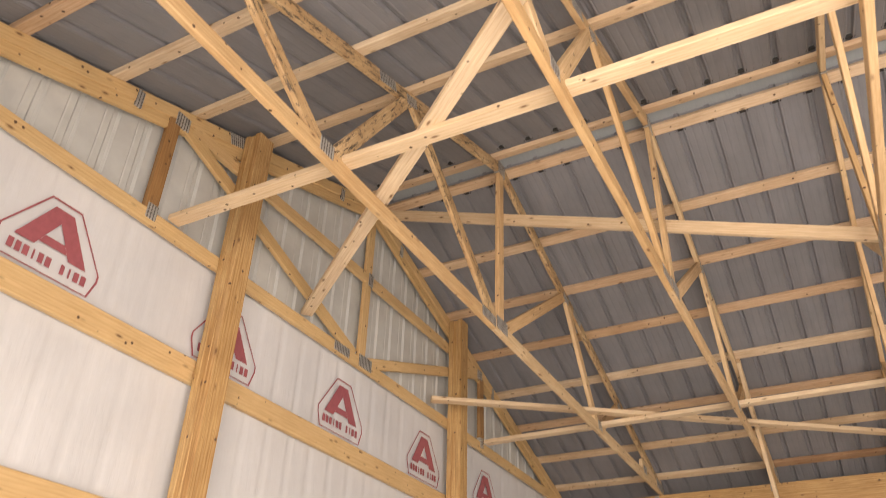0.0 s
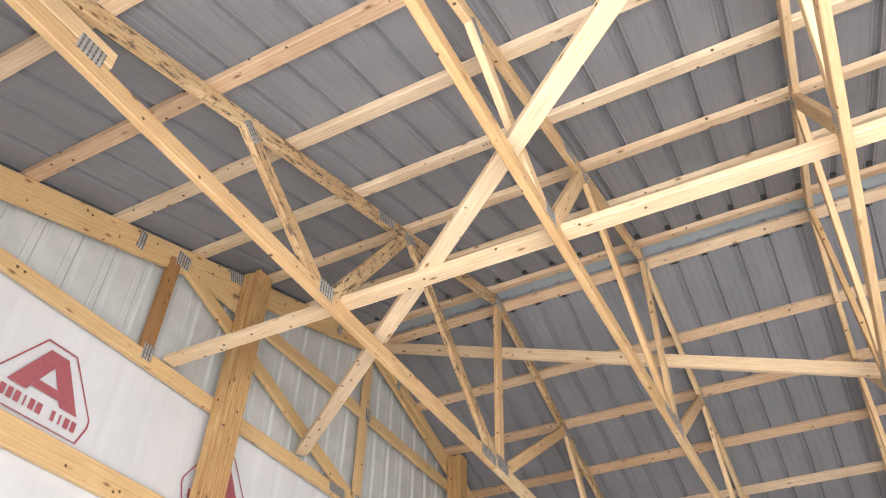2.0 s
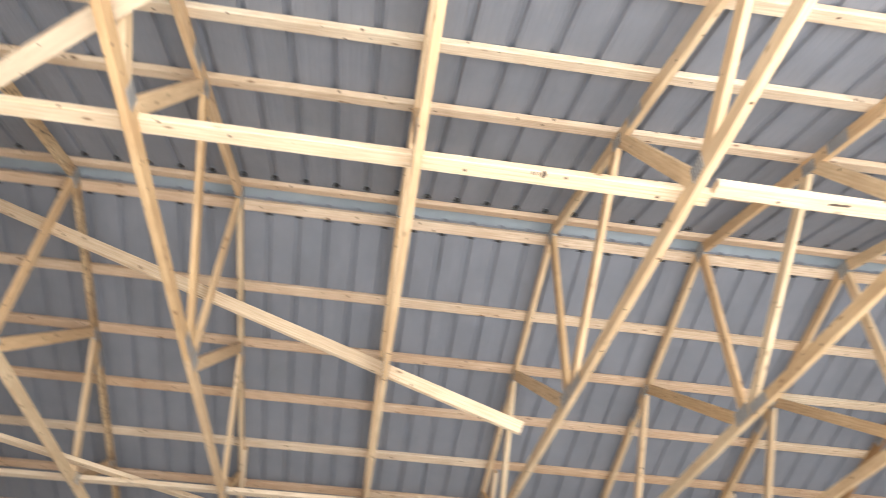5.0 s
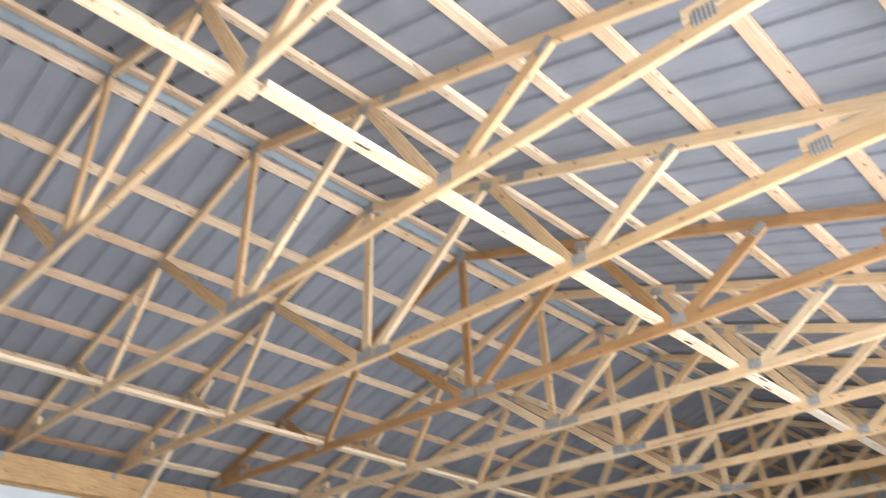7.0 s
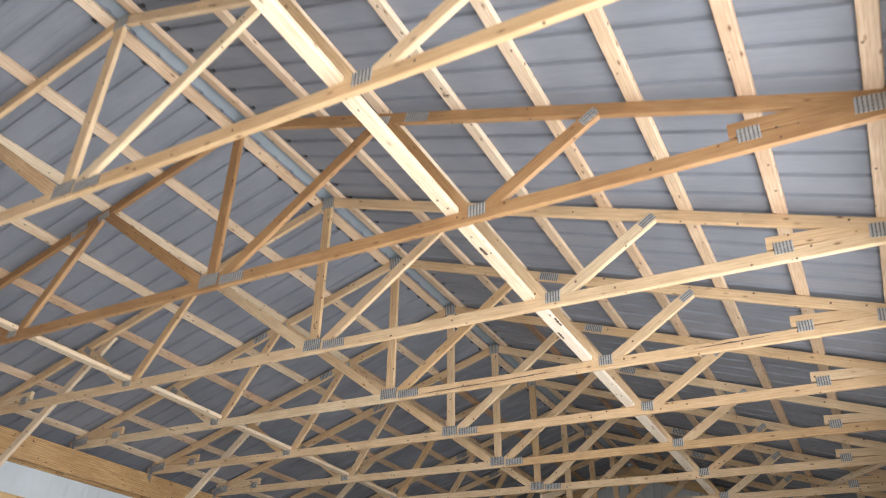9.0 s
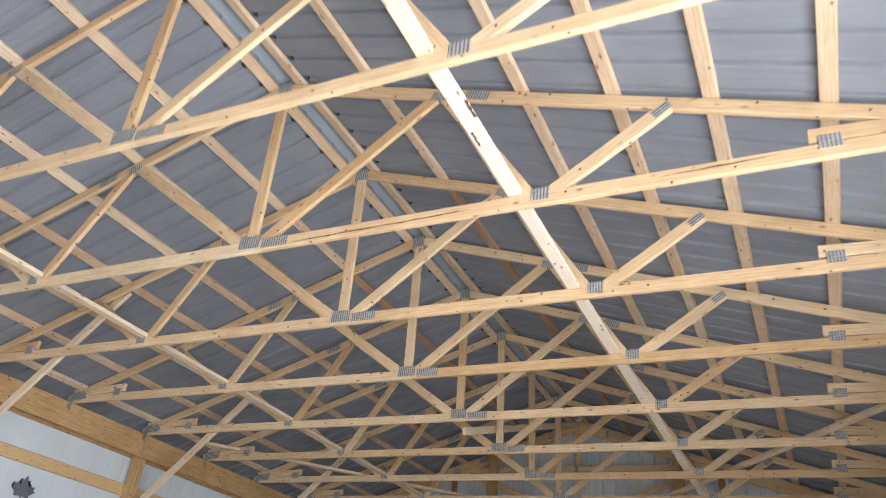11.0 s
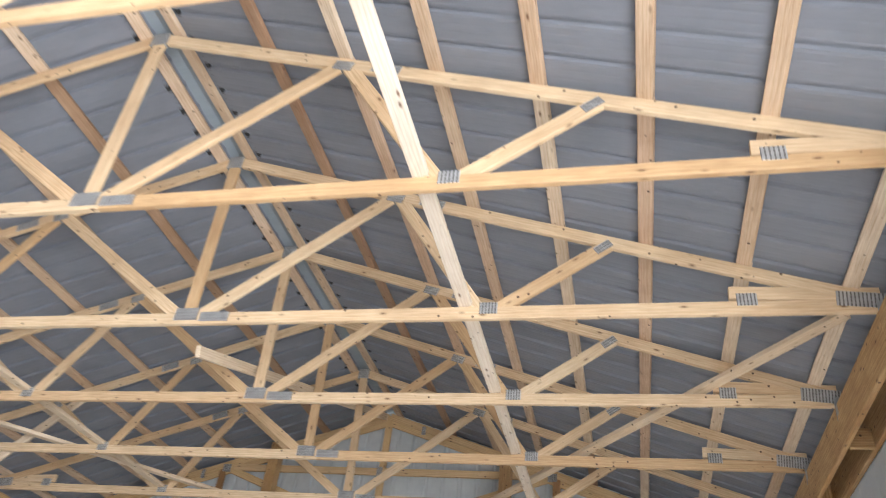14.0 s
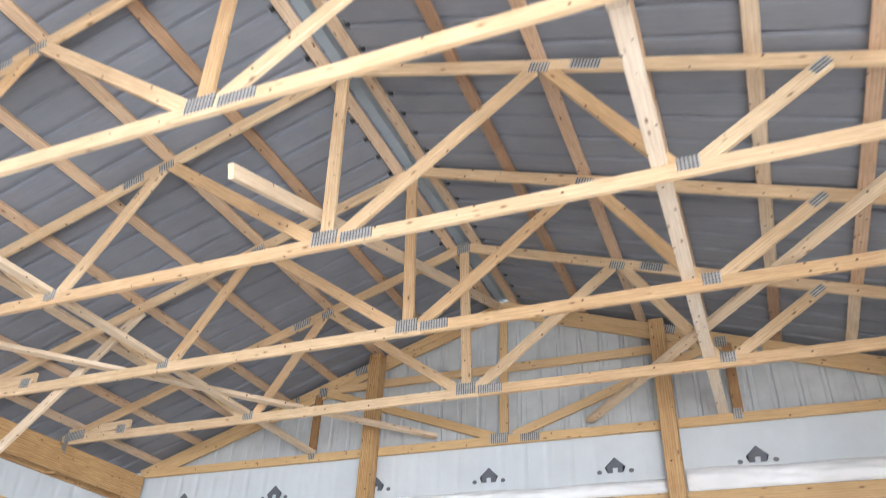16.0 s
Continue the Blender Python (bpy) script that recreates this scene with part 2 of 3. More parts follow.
def board_mesh(length, wide, thick, mat, cut0=0.0, cut1=0.0):
    """A sawn board along X from the origin, its width along Y; cut0, cut1: how far the +Y side runs past the -Y side at each end."""
    key = (round(length, 3), wide, thick, mat.name, round(cut0, 3), round(cut1, 3))
    if key not in BOARDS:
        bm = bmesh.new()
        c = min(0.004, thick * 0.2)
        prof = [(wide / 2 - c, thick / 2), (wide / 2, thick / 2 - c), (wide / 2, -thick / 2 + c), (wide / 2 - c, -thick / 2),
                (-wide / 2 + c, -thick / 2), (-wide / 2, -thick / 2 + c), (-wide / 2, thick / 2 - c), (-wide / 2 + c, thick / 2)]
        rings = []
        steps = max(1, int(length / 1.2))
        for i in range(steps + 1):
            f = i / steps
            ring = []
            for y, z in prof:
                s = y / wide
                x = f * length + (-cut0 * s * (1 - f) * (1 if i == 0 else 0)) + (cut1 * s if i == steps else 0)
                ring.append(bm.verts.new((x, y, z)))
            rings.append(ring)
        for a, b in zip(rings, rings[1:]):
            for j in range(8):
                bm.faces.new((a[j], a[(j + 1) % 8], b[(j + 1) % 8], b[j]))
        bm.faces.new(rings[0])
        bm.faces.new(list(reversed(rings[-1])))
        bmesh.ops.recalc_face_normals(bm, faces=bm.faces)
        BOARDS[key] = mesh_of(bm, "board", mat)
    return BOARDS[key]


def board(name, p0, p1, wide, thick, mat, flat, parent=None, label="", cut0=0.0, cut1=0.0):
    """A board from p0 to p1 (middle line); flat: the direction in which its broad face looks."""
    p0, p1 = Vector(p0), Vector(p1)
    x = (p1 - p0).normalized()
    z = (Vector(flat) - x * x.dot(Vector(flat))).normalized()
    y = z.cross(x)
    ob = new(name, board_mesh((p1 - p0).length, wide, thick, mat, cut0, cut1))
    ob.matrix_world = Matrix((x, y, z)).transposed().to_4x4()
    ob.matrix_world.translation = p0
    ob.matrix_basis = Matrix.Translation(p0) @ Matrix((x, y, z)).transposed().to_4x4()
    if parent:
        ob.parent = parent
    if label:
        ob["label"] = label
    return ob


PLATES = {}


def plate(parent, x, z, w, h, turn=0.0, gap=TH):
    """A pressed tooth plate showing on both faces of a truss joint, in the truss's own plane."""
    key = (w, h, gap)
    if key not in PLATES:
        bm = bmesh.new()
        add_box(bm, (-w / 2, -gap / 2 - 0.0018, -h / 2), (w / 2, gap / 2 + 0.0018, h / 2))
        bmesh.ops.bevel(bm, geom=bm.edges[:], offset=0.0012, segments=1, affect="EDGES")
        PLATES[key] = mesh_of(bm, "connector_plate", TOOTHED)
    ob = new("connector_plate", PLATES[key])
    ob.parent = parent
    ob.matrix_basis = pose(x, 0, z, 0, turn, 0)
    return ob


def thing(name, at, label, category, group="", kind=""):
    e = new(name)
    e.matrix_basis = pose(*at)
    return tagged(e, label, category, group, kind)


# ---- ground and slab ----
bm = bmesh.new()
bmesh.ops.create_grid(bm, x_segments=2, y_segments=2, size=400)
g = part("ground", bm, GROUND)
g.location.z = -0.06
tagged(g, "bare gravel ground around the barn", "ground", kind="structure")
bm = bmesh.new()
add_box(bm, (-4.62, -0.1, -0.12), (4.9, LEN + 0.1, 0.0))
tagged(part("floor", bm, CONCRETE), "grey concrete slab floor", "floor", kind="structure")

# ---- steel sheets ----
def ribbed_sheet(length, width, mat, name, rib=0.021, pitch=0.2286):
    """A ribbed panel in XY: ribs run along X, rising to +Z, spaced along Y; a small bead on each side of a rib, two shallow ones between."""
    bm = bmesh.new()
    prof = [(0.0, 0.0)]
    for i in range(int(round(width / pitch))):
        o = i * pitch
        prof += [(o + 0.074, 0.0), (o + 0.079, 0.003), (o + 0.084, 0.0), (o + 0.091, 0.0), (o + 0.101, rib), (o + 0.110, rib),
                 (o + 0.114, rib - 0.003), (o + 0.118, rib), (o + 0.127, rib), (o + 0.137, 0.0), (o + 0.144, 0.0), (o + 0.149, 0.003), (o + 0.154, 0.0)]
        for k in (0.030, 0.198):
            prof += [(o + k - 0.010, 0.0), (o + k, 0.0016), (o + k + 0.010, 0.0)]
    prof.append((width, 0.0))
    prof.sort(key=lambda q: q[0])
    rows = [[bm.verts.new((x, y, z)) for y, z in prof] for x in (0, length)]
    for a, b in zip(range(len(prof) - 1), range(1, len(prof))):
        bm.faces.new((rows[0][a], rows[1][a], rows[1][b], rows[0][b]))
    bmesh.ops.recalc_face_normals(bm, faces=bm.faces)
    bmesh.ops.solidify(bm, geom=bm.faces[:], thickness=0.0008)
    return mesh_of(bm, name, mat)


SLOPE = math.atan(PITCH)
ROOF_LIFT = 0.047 + 0.040 + 0.003     # above the chords' middle line, plumb
PANEL = 0.9144
eave = 4.85
roof = thing("roof", (0, 0, 0), "grey ribbed steel gable roof", "roof", kind="structure")
run = (eave - 0.075) / math.cos(SLOPE)
sheet = ribbed_sheet(run, PANEL, ROOF, "roof_panel")
count = int(math.ceil((LEN + 0.5) / PANEL))
for side in (1, -1):
    for i in range(count):
        ob = new("roof_panel", sheet)
        ob.parent = roof
        y0 = (-0.382 if side > 0 else -0.440) + i * PANEL
        a = Vector((side * math.cos(SLOPE), 0, -math.sin(SLOPE)))
        up = Vector((side * math.sin(SLOPE), 0, math.cos(SLOPE)))
        yy = up.cross(a)
        m = Matrix((a, yy, up)).transposed().to_4x4()
        oy = y0 if yy.y > 0 else y0 + PANEL
        m.translation = Vector((side * 0.075, oy, ztop(0.075) + ROOF_LIFT))
        ob.matrix_basis = m
cap = bmesh.new()
zc = APEX + ROOF_LIFT + 0.0225
pts = [(-0.24, zc - 0.08), (-0.02, zc), (0.02, zc), (0.24, zc - 0.08)]
vs = [[cap.verts.new((x, y, z)) for x, z in pts] for y in (-0.3, LEN + 0.3)]
for i in range(3):
    cap.faces.new((vs[0][i], vs[1][i], vs[1][i + 1], vs[0][i + 1]))
for row in vs:
    cap.faces.new(row)
bmesh.ops.recalc_face_normals(cap, faces=cap.faces)
bmesh.ops.solidify(cap, geom=cap.faces[:], thickness=0.001)
part("ridge_cap", cap, CAP, roof, "blue-grey folded ridge flashing")
for side in (1, -1):
    foam = bmesh.new()
    add_box(foam, (0.0, -0.3, 0.0015), (0.028, LEN + 0.3, 0.0205))
    strip = part("closure_strip", foam, FOAM, roof, "dark foam strip under the ridge flashing")
    strip.matrix_basis = Matrix.Translation((side * 0.205, 0, ztop(0.205) + ROOF_LIFT)) @ Matrix.Rotation(side * SLOPE, 4, "Y") @ Matrix.Translation((-0.014, 0, 0))

# ---- trusses ----
rng0 = random.Random(9)


def build_truss(mat=PINE, web=PINE, top=None, label="pale spruce roof truss with pressed steel joint plates"):
    t = thing("roof_truss", (0, 0, 0), label, "roof truss", "roof trusses")
    Y = (0, 1, 0)
    board("bottom_chord", (-HALF, 0, ZB), (0.17, 0, ZB), D4, TH, mat, Y, t)
    board("bottom_chord", (0.172, 0, ZB), (HALF, 0, ZB), D4, TH, mat, Y, t)
    for s in (-1, 1):
        q = 2.195 if s > 0 else -2.17
        board("top_chord", (s * 4.51, 0, ztop(4.51)), (0, 0, APEX), D4, TH - 0.0006, top or mat, Y, t, cut1=(-s) * 0.0297)
        board("web", (q + s * 0.03, 0, ZB + 0.01), (s * 2.955, 0, ztop(2.93) - 0.022), D4, TH - 0.0018, web if s > 0 else mat, Y, t)
        board("web", (q - s * 0.05, 0, ZB), (s * 1.46, 0, ztop(1.44) - 0.015), D4, TH - 0.0024, web if s > 0 else mat, Y, t)
        board("web", (0.07 + s * 0.06, 0, ZB + 0.01), (s * 1.40, 0, ztop(1.44) - 0.015), D4, TH - 0.003 - 0.0004 * s, web if s > 0 else mat, Y, t)
        board("heel_block", (s * 4.45, 0, ZB + 0.073), (s * 3.64, 0, ZB + 0.106), 0.088, TH - 0.0012, mat, Y, t)
        plate(t, s * 4.35, ZB + 0.036, 0.27, 0.10, s * 6)
        plate(t, s * 3.735, ZB + 0.054, 0.115, 0.085)
        plate(t, q, ZB + 0.031, 0.115, 0.085)
        plate(t, s * 2.915, 4.565, 0.06, 0.12, s * 55)
        plate(t, s * 1.435, 5.09, 0.13, 0.075, s * 18.4)
        plate(t, s * 1.72, ztop(1.72), 0.19, 0.075, s * 18.4)
        tie = bmesh.new()
        add_box(tie, (s * 4.445 - 0.03, -0.024, ZB - 0.15), (s * 4.445 + 0.03, -0.0205, ZB + 0.02))
        add_box(tie, (s * 4.4175 - 0.0012, -0.075, ZB - 0.12), (s * 4.4175 + 0.0012, -0.0245, ZB - 0.05))
        part("hurricane_tie", tie, GALV, t, "small galvanised tie strap")
    board("king_post", (0.065, 0, ZB), (0, 0, APEX), D4, TH - 0.0042, mat, Y, t)
    plate(t, 0.055, ZB + 0.033, 0.18, 0.10)
    plate(t, 0.275, ZB + 0.010, 0.22, 0.075)
    plate(t, 0.0, 5.575, 0.13, 0.12)
    return t


trusses = [build_truss(PINE, STAINED, STAINED, "spruce roof truss with mould-stained webs and top chord")]
trusses[0].matrix_basis = pose(0, 1 * S, 0)
brown = build_truss(BROWN, BROWN, BROWN, "brown-toned roof truss with pressed steel joint plates")
brown.matrix_basis = pose(0, 7 * S, 0)
first = build_truss()
first.matrix_basis = pose(0, 2 * S, 0, 0, 0, -0.4)
for i in range(3, N):
    if i != 7:
        made = copy_thing(first, pose(rng0.uniform(-0.008, 0.008), i * S + rng0.uniform(-0.006, 0.006), rng0.uniform(-0.004, 0.004), 0, 0, {3: -0.4, 4: 0.25}.get(i, 0)))
        if i == 9:
            for a0, a1, zc0 in ((0.42, 1.28, -0.020), (1.15, 1.75, -0.012), (2.9, 3.5, 0.006)):
                crack = bmesh.new()
                n = 14
                top, low = [], []
                for q in range(n + 1):
                    f = q / n
                    zz = ZB + zc0 + 0.012 * f + 0.004 * noise.noise(Vector((a0 + f * 6, 0, 2.0)))
                    hw = 0.0045 * math.sin(math.pi * f) ** 0.7 * (0.7 + 0.6 * rng0.random())
                    top.append(crack.verts.new((a0 + (a1 - a0) * f, -TH / 2 - 0.0007, zz + hw + 0.0004)))
                    low.append(crack.verts.new((a0 + (a1 - a0) * f, -TH / 2 - 0.0007, zz - hw - 0.0004)))
                for q in range(n):
                    crack.faces.new((low[q], low[q + 1], top[q + 1], top[q]))
                part("split", crack, PENCIL, made, "dark drying split along the chord")

# ---- gable trusses on the end walls ----
def gable_truss(y, inward):
    t = thing("gable_truss", (0, y, 0), "yellow pine gable truss fixed to the end wall", "roof truss")
    Y = (0, 1, 0)
    board("bottom_chord", (-HALF, 0, ZB), (HALF, 0, ZB), D4, TH, GIRT, Y, t)
    for s in (-1, 1):
        board("top_chord", (s * 4.51, 0, ztop(4.51)), (0, 0, APEX), D4, TH - 0.0006, GIRT, Y, t, cut1=(-s) * 0.0297)
        board("rake_board", (s * 4.30, -inward * 0.006, ztop(4.30) - 0.086), (s * 0.02, -inward * 0.006, APEX - 0.093), 0.078, TH - 0.006, GIRT, Y, t)
        board("stud", (s * 2.19, 0, ZB), (s * 2.19, 0, 4.84), D4, TH - 0.0018, BROWN, Y, t)
        board("web", (s * 0.10, 0, ZB + 0.04), (s * 2.10, 0, 4.82), D4, TH - 0.003 - 0.0005 * s, GIRT, Y, t)
        plate(t, s * 2.18, ZB + 0.035, 0.075, 0.10)
        plate(t, s * 2.14, 4.83, 0.11, 0.10)
        plate(t, s * 1.68, ztop(1.68) + 0.005, 0.15, 0.09, s * 18.4)
        plate(t, s * 2.465, ztop(2.465) - 0.025, 0.05, 0.12)
        plate(t, s * 0.48, ztop(0.48) - 0.03, 0.05, 0.11)
    board("collar", (-2.05, 0, 4.845), (2.05, 0, 4.845), D4, TH - 0.0012, GIRT, Y, t)
    board("king_post", (0, 0, ZB), (0, 0, APEX), D4, TH - 0.0048, GIRT, Y, t)
    plate(t, -0.05, ZB + 0.02, 0.18, 0.10)
    plate(t, 0.27, ZB + 0.006, 0.20, 0.075)
    plate(t, -0.03, 4.845, 0.07, 0.12)
    return t


gable_truss(0, 1)
gable_truss(LEN, -1)

# ---- purlins ----
rng = random.Random(4)
PX = [0.125, 0.86, 1.44, 2.03, 2.63, 3.19, 3.765, 4.32]
for side in (-1, 1):
    for j, x in enumerate(PX):
        y = -0.25
        k = rng.choice((2, 3, 4))
        while y < LEN + 0.24:
            y1 = min(LEN + 0.25, (0 if y < 0 else y) + k * S)
            if LEN + 0.25 - y1 < 1.0:
                y1 = LEN + 0.25
            z = ztop(x) + 0.047 + 0.021
            wob = rng.uniform(-0.006, 0.006)
            p = board("roof_purlin", (side * x, y, z), (side * x + wob, y1 - 0.003, z), D4, TH, RUSSET if (j == 1 and y > 11) or rng.random() < 0.05 else PURLIN, (side * PITCH, 0, 1))
            tagged(p, "flat-laid pine purlin under the roof steel", "purlin", "roof purlins")
            y = y1
            k = 4

# ---- long braces ----
ZBR = ZB + D4 / 2 + TH / 2 + 0.001
EAST = [(2.03, 2.0), (2.07, 2.015), (2.025, 2.05), (2.055, 2.062)]
WEST = [(-2.26, -2.20), (-2.10, -2.16), (-2.11, -2.16), (-2.20, -2.19)]
cuts = [0.0, 4 * S + 0.1, 8 * S + 0.05, 12 * S + 0.1, LEN]
for ends in (EAST, WEST):
    for (xa, xb), a, b in zip(ends, cuts, cuts[1:]):
        lb = board("lateral_brace", (xa, a + 0.03, ZBR), (xb, b + 0.027 if b < LEN else b - 0.02, ZBR), D4, TH, PALE if xa > 0 and a > 9 else BRACE, (0, 0, 1))
        tagged(lb, "long pale lateral brace on the truss chords", "brace", "lateral braces")


def bark(x, y, length, wide):
    bm = bmesh.new()
    pts = []
    r = random.Random(int(y * 100))
    n = 9
    for i in range(n):
        pts.append((x + wide * r.uniform(0.3, 1.0), y + length * i / (n - 1)))
    for i in range(n):
        pts.append((x - wide * r.uniform(0.0, 0.5), y + length * (n - 1 - i) / (n - 1)))
    f = bm.faces.new([bm.verts.new((px, py, ZBR - TH / 2 - 0.002)) for px, py in pts])
    bmesh.ops.triangulate(bm, faces=[f])
    bmesh.ops.solidify(bm, geom=bm.faces[:], thickness=0.003)
    owner = [o for o in bpy.data.objects if o.name.startswith("lateral_brace") and o.matrix_basis.translation.x > 0 and o.matrix_basis.translation.y <= y][-1]
    ob = part("bark_patch", bm, PENCIL, owner, "dark torn bark edge")
    ob.matrix_parent_inverse = owner.matrix_basis.inverted()


def grade_stamp(kind, x, y, at, along):
    """Three short ink bars and a box on the underside of the board of that kind that passes (x, y)."""
    near = [o for o in bpy.data.objects if o.name.startswith(kind) and abs(o.matrix_basis.translation.x - x) < 0.09 and o.matrix_basis.translation.y <= y]
    owner = max(near, key=lambda o: o.matrix_basis.translation.y)
    local = owner.matrix_basis.inverted() @ Vector((x, y, at))
    bm = bmesh.new()
    face = math.copysign(TH / 2 + 0.0006, local.z)
    for i, w in enumerate((0.012, 0.012, 0.012, 0.034, 0.010)):
        add_box(bm, (local.x + along * i, local.y - w / 2 - 0.008, min(face, face * 0.95)), (local.x + along * i + 0.006 + 0.010 * (i == 3), local.y + w / 2, max(face, face * 0.95)))
    part("grade_stamp", bm, PENCIL, owner, "small dark ink grade stamp")


for bx, by, bl, bw in ((2.012, 8.93, 0.10, 0.018), (2.075, 10.08, 0.14, 0.016), (2.075, 5.55, 0.10, 0.014), (2.010, 10.33, 0.12, 0.014)):
    bark(bx, by, bl, bw)
grade_stamp("lateral_brace", 2.03, 4.16, ZBR - TH / 2, 0.016)
grade_stamp("roof_purlin", 2.03, 2.05, ztop(2.03) + 0.049, 0.02)
grade_stamp("roof_purlin", 2.03, 8.3, ztop(2.03) + 0.049, 0.02)
DIAG = ((0.71, 0.0, 4.30, 4.68), (-1.10, 0.03, -4.35, 4.60), (0.86, LEN - 0.02, 4.33, 14.88), (-0.73, LEN - 0.02, -4.30, 15.4))
for x0, y0, x1, y1 in DIAG:
    z = ZBR + TH + 0.001
    tagged(board("diagonal_brace", (x0, y0, z), (x1, y1, z), D4, TH, BRACE, (0, 0, 1)), "pale diagonal brace lying across the truss chords", "brace", "diagonal braces")
for y0, z0, y1, z1 in ((0.02, 5.535, 4.58, 3.915), (LEN - 0.02, 5.58, 15.05, 4.06)):
    rb = board("ridge_brace", (-0.05, y0, z0), (-0.05, y1, z1), D4, TH, BRACE, (1, 0, 0))
    tagged(rb, "pale sloping brace nailed along the king posts", "brace", "ridge braces")

# ---- side walls ----
def post(x, y, z1, wide_x, wide_y, name="post"):
    e = thing(name, (x, y, 0), "laminated treated timber wall post", "post", "wall posts")
    n = 3
    if wide_x < wide_y:
        for i in range(n):
            board("ply", (-wide_x / 2 + (i + 0.5) * wide_x / n, 0, 0), (-wide_x / 2 + (i + 0.5) * wide_x / n, 0, z1 - 0.01 * (i == 1)), wide_y, wide_x / n - 0.001, TREATED, (1, 0, 0), e)
    else:
        for i in range(n):
            board("ply", (0, -wide_y / 2 + (i + 0.5) * wide_y / n, 0), (0, -wide_y / 2 + (i + 0.5) * wide_y / n, z1 - 0.01 * (i == 1)), wide_x, wide_y / n - 0.001, TREATED, (0, 1, 0), e)
    return e


DOOR0, DOOR1 = 1.75, 10 * S + 0.04
SIDE0, SIDE1, SIDE_Z = 12 * S + 0.17, 14 * S + 0.03, 2.65     # unseen opening, added to let light in further along
for side in (-1, 1):
    for k in range(0, N + 1, 2):
        if side > 0 and 1 < k < 10:
            continue
        y = k * S + 0.10 if k < N else LEN - 0.11
        post(side * 4.535, y, 4.03, 0.145, 0.115)
    for x in (4.44, 4.63):
        cuts = [0.03, 4 * S, 8 * S, 12 * S, LEN - 0.03]
        for a, b in zip(cuts, cuts[1:]):
            h = board("header_beam", (side * x, a, 3.893), (side * x, b - 0.003, 3.893), D12, TH, TREATED, (1, 0, 0))
            tagged(h, "heavy treated header beam carrying the trusses", "beam", "header beams")
    for z in (0.35, 1.0, 1.75, 2.42, 3.345):
        spans = [(0.0, LEN)] if side < 0 else [(0.0, DOOR0), (DOOR1, LEN)] if z > SIDE_Z else [(0.0, DOOR0), (DOOR1, SIDE0), (SIDE1, LEN)]
        for a0, b0 in spans:
            y = a0
            while y < b0 - 0.1:
                y1 = min(b0, y + 4 * S)
                gob = board("wall_girt", (side * 4.63, y, z), (side * 4.63, y1 - 0.003, z), D6, TH, GIRT, (1, 0, 0))
                tagged(gob, "yellow pine wall girt", "girt", "wall girts")
                y = y1


def wrap_sheet(name, p0, p1, z0, z1, mat, label, out):
    """A slightly slack sheet between two plan points, bellied by a few millimetres."""
    bm = bmesh.new()
    p0, p1 = Vector((*p0, 0)), Vector((*p1, 0))
    length = (p1 - p0).length
    nx, nz = max(2, int(length / 0.025)), max(2, int((z1 - z0) / 0.2))
    rows = []
    for j in range(nz + 1):
        row = []
        for i in range(nx + 1):
            p = p0.lerp(p1, i / nx)
            z = z0 + (z1 - z0) * j / nz
            s = (p - p0).length
            w = 0.008 * noise.noise(Vector((s * 1.7, z * 0.8, 3.1)))
            w -= 0.011 * max(0.0, math.cos(2 * math.pi * s / 0.2286)) ** 10 * (0.6 + 0.8 * noise.noise(Vector((s * 0.6, z * 0.7, 9.0))))
            row.append(bm.verts.new(p + Vector(out) * (w + 0.004) + Vector((0, 0, z))))
        rows.append(row)
    for a, b in zip(rows, rows[1:]):
        for i in range(nx):
            bm.faces.new((a[i], a[i + 1], b[i + 1], b[i]))
    bmesh.ops.recalc_face_normals(bm, faces=bm.faces)
    for f in bm.faces:
        f.smooth = True
    ob = part(name, bm, mat)
    return tagged(ob, label, "wall", kind="structure")


def wall_slab(name, lo, hi, label):
    bm = bmesh.new()
    add_box(bm, lo, hi)
    return tagged(part(name, bm, SIDING), label, "wall", kind="structure")


wall_slab("wall_west", (-4.72, -0.1, -0.05), (-4.69, LEN + 0.1, 4.05), "white steel side wall behind house wrap")
wall_slab("wall_east", (4.69, -0.1, -0.05), (4.72, DOOR0, 4.05), "white steel side wall beside the wide door")
wall_slab("wall_east_middle", (4.69, DOOR1, -0.05), (4.72, SIDE0, 4.05), "white steel side wall behind house wrap")
wall_slab("wall_east_far", (4.69, SIDE1, -0.05), (4.72, LEN + 0.1, 4.05), "white steel side wall behind house wrap")
wall_slab("wall_east_over_door", (4.69, SIDE0, SIDE_Z), (4.72, SIDE1, 4.05), "white steel side wall over the added opening")
wall_slab("wall_east_lintel", (4.69, DOOR0, 3.62), (4.72, DOOR1, 4.05), "white steel strip over the wide door")
wrap_sheet("house_wrap_west", (-4.66, 0.0), (-4.66, LEN), 0.05, 4.04, WRAP_BLUE, "white house wrap printed with dark leaves", (1, 0, 0))
wrap_sheet("house_wrap_east", (4.66, DOOR1), (4.66, LEN), SIDE_Z, 4.04, WRAP_BLUE, "white house wrap on the side wall", (-1, 0, 0))
wrap_sheet("house_wrap_east_low", (4.66, SIDE1), (4.66, LEN), 0.05, SIDE_Z, WRAP_BLUE, "white house wrap beside the added opening", (-1, 0, 0))
wrap_sheet("house_wrap_east_middle", (4.66, DOOR1), (4.66, SIDE0), 0.05, SIDE_Z, WRAP_BLUE, "white house wrap between the wide door and the added opening", (-1, 0, 0))

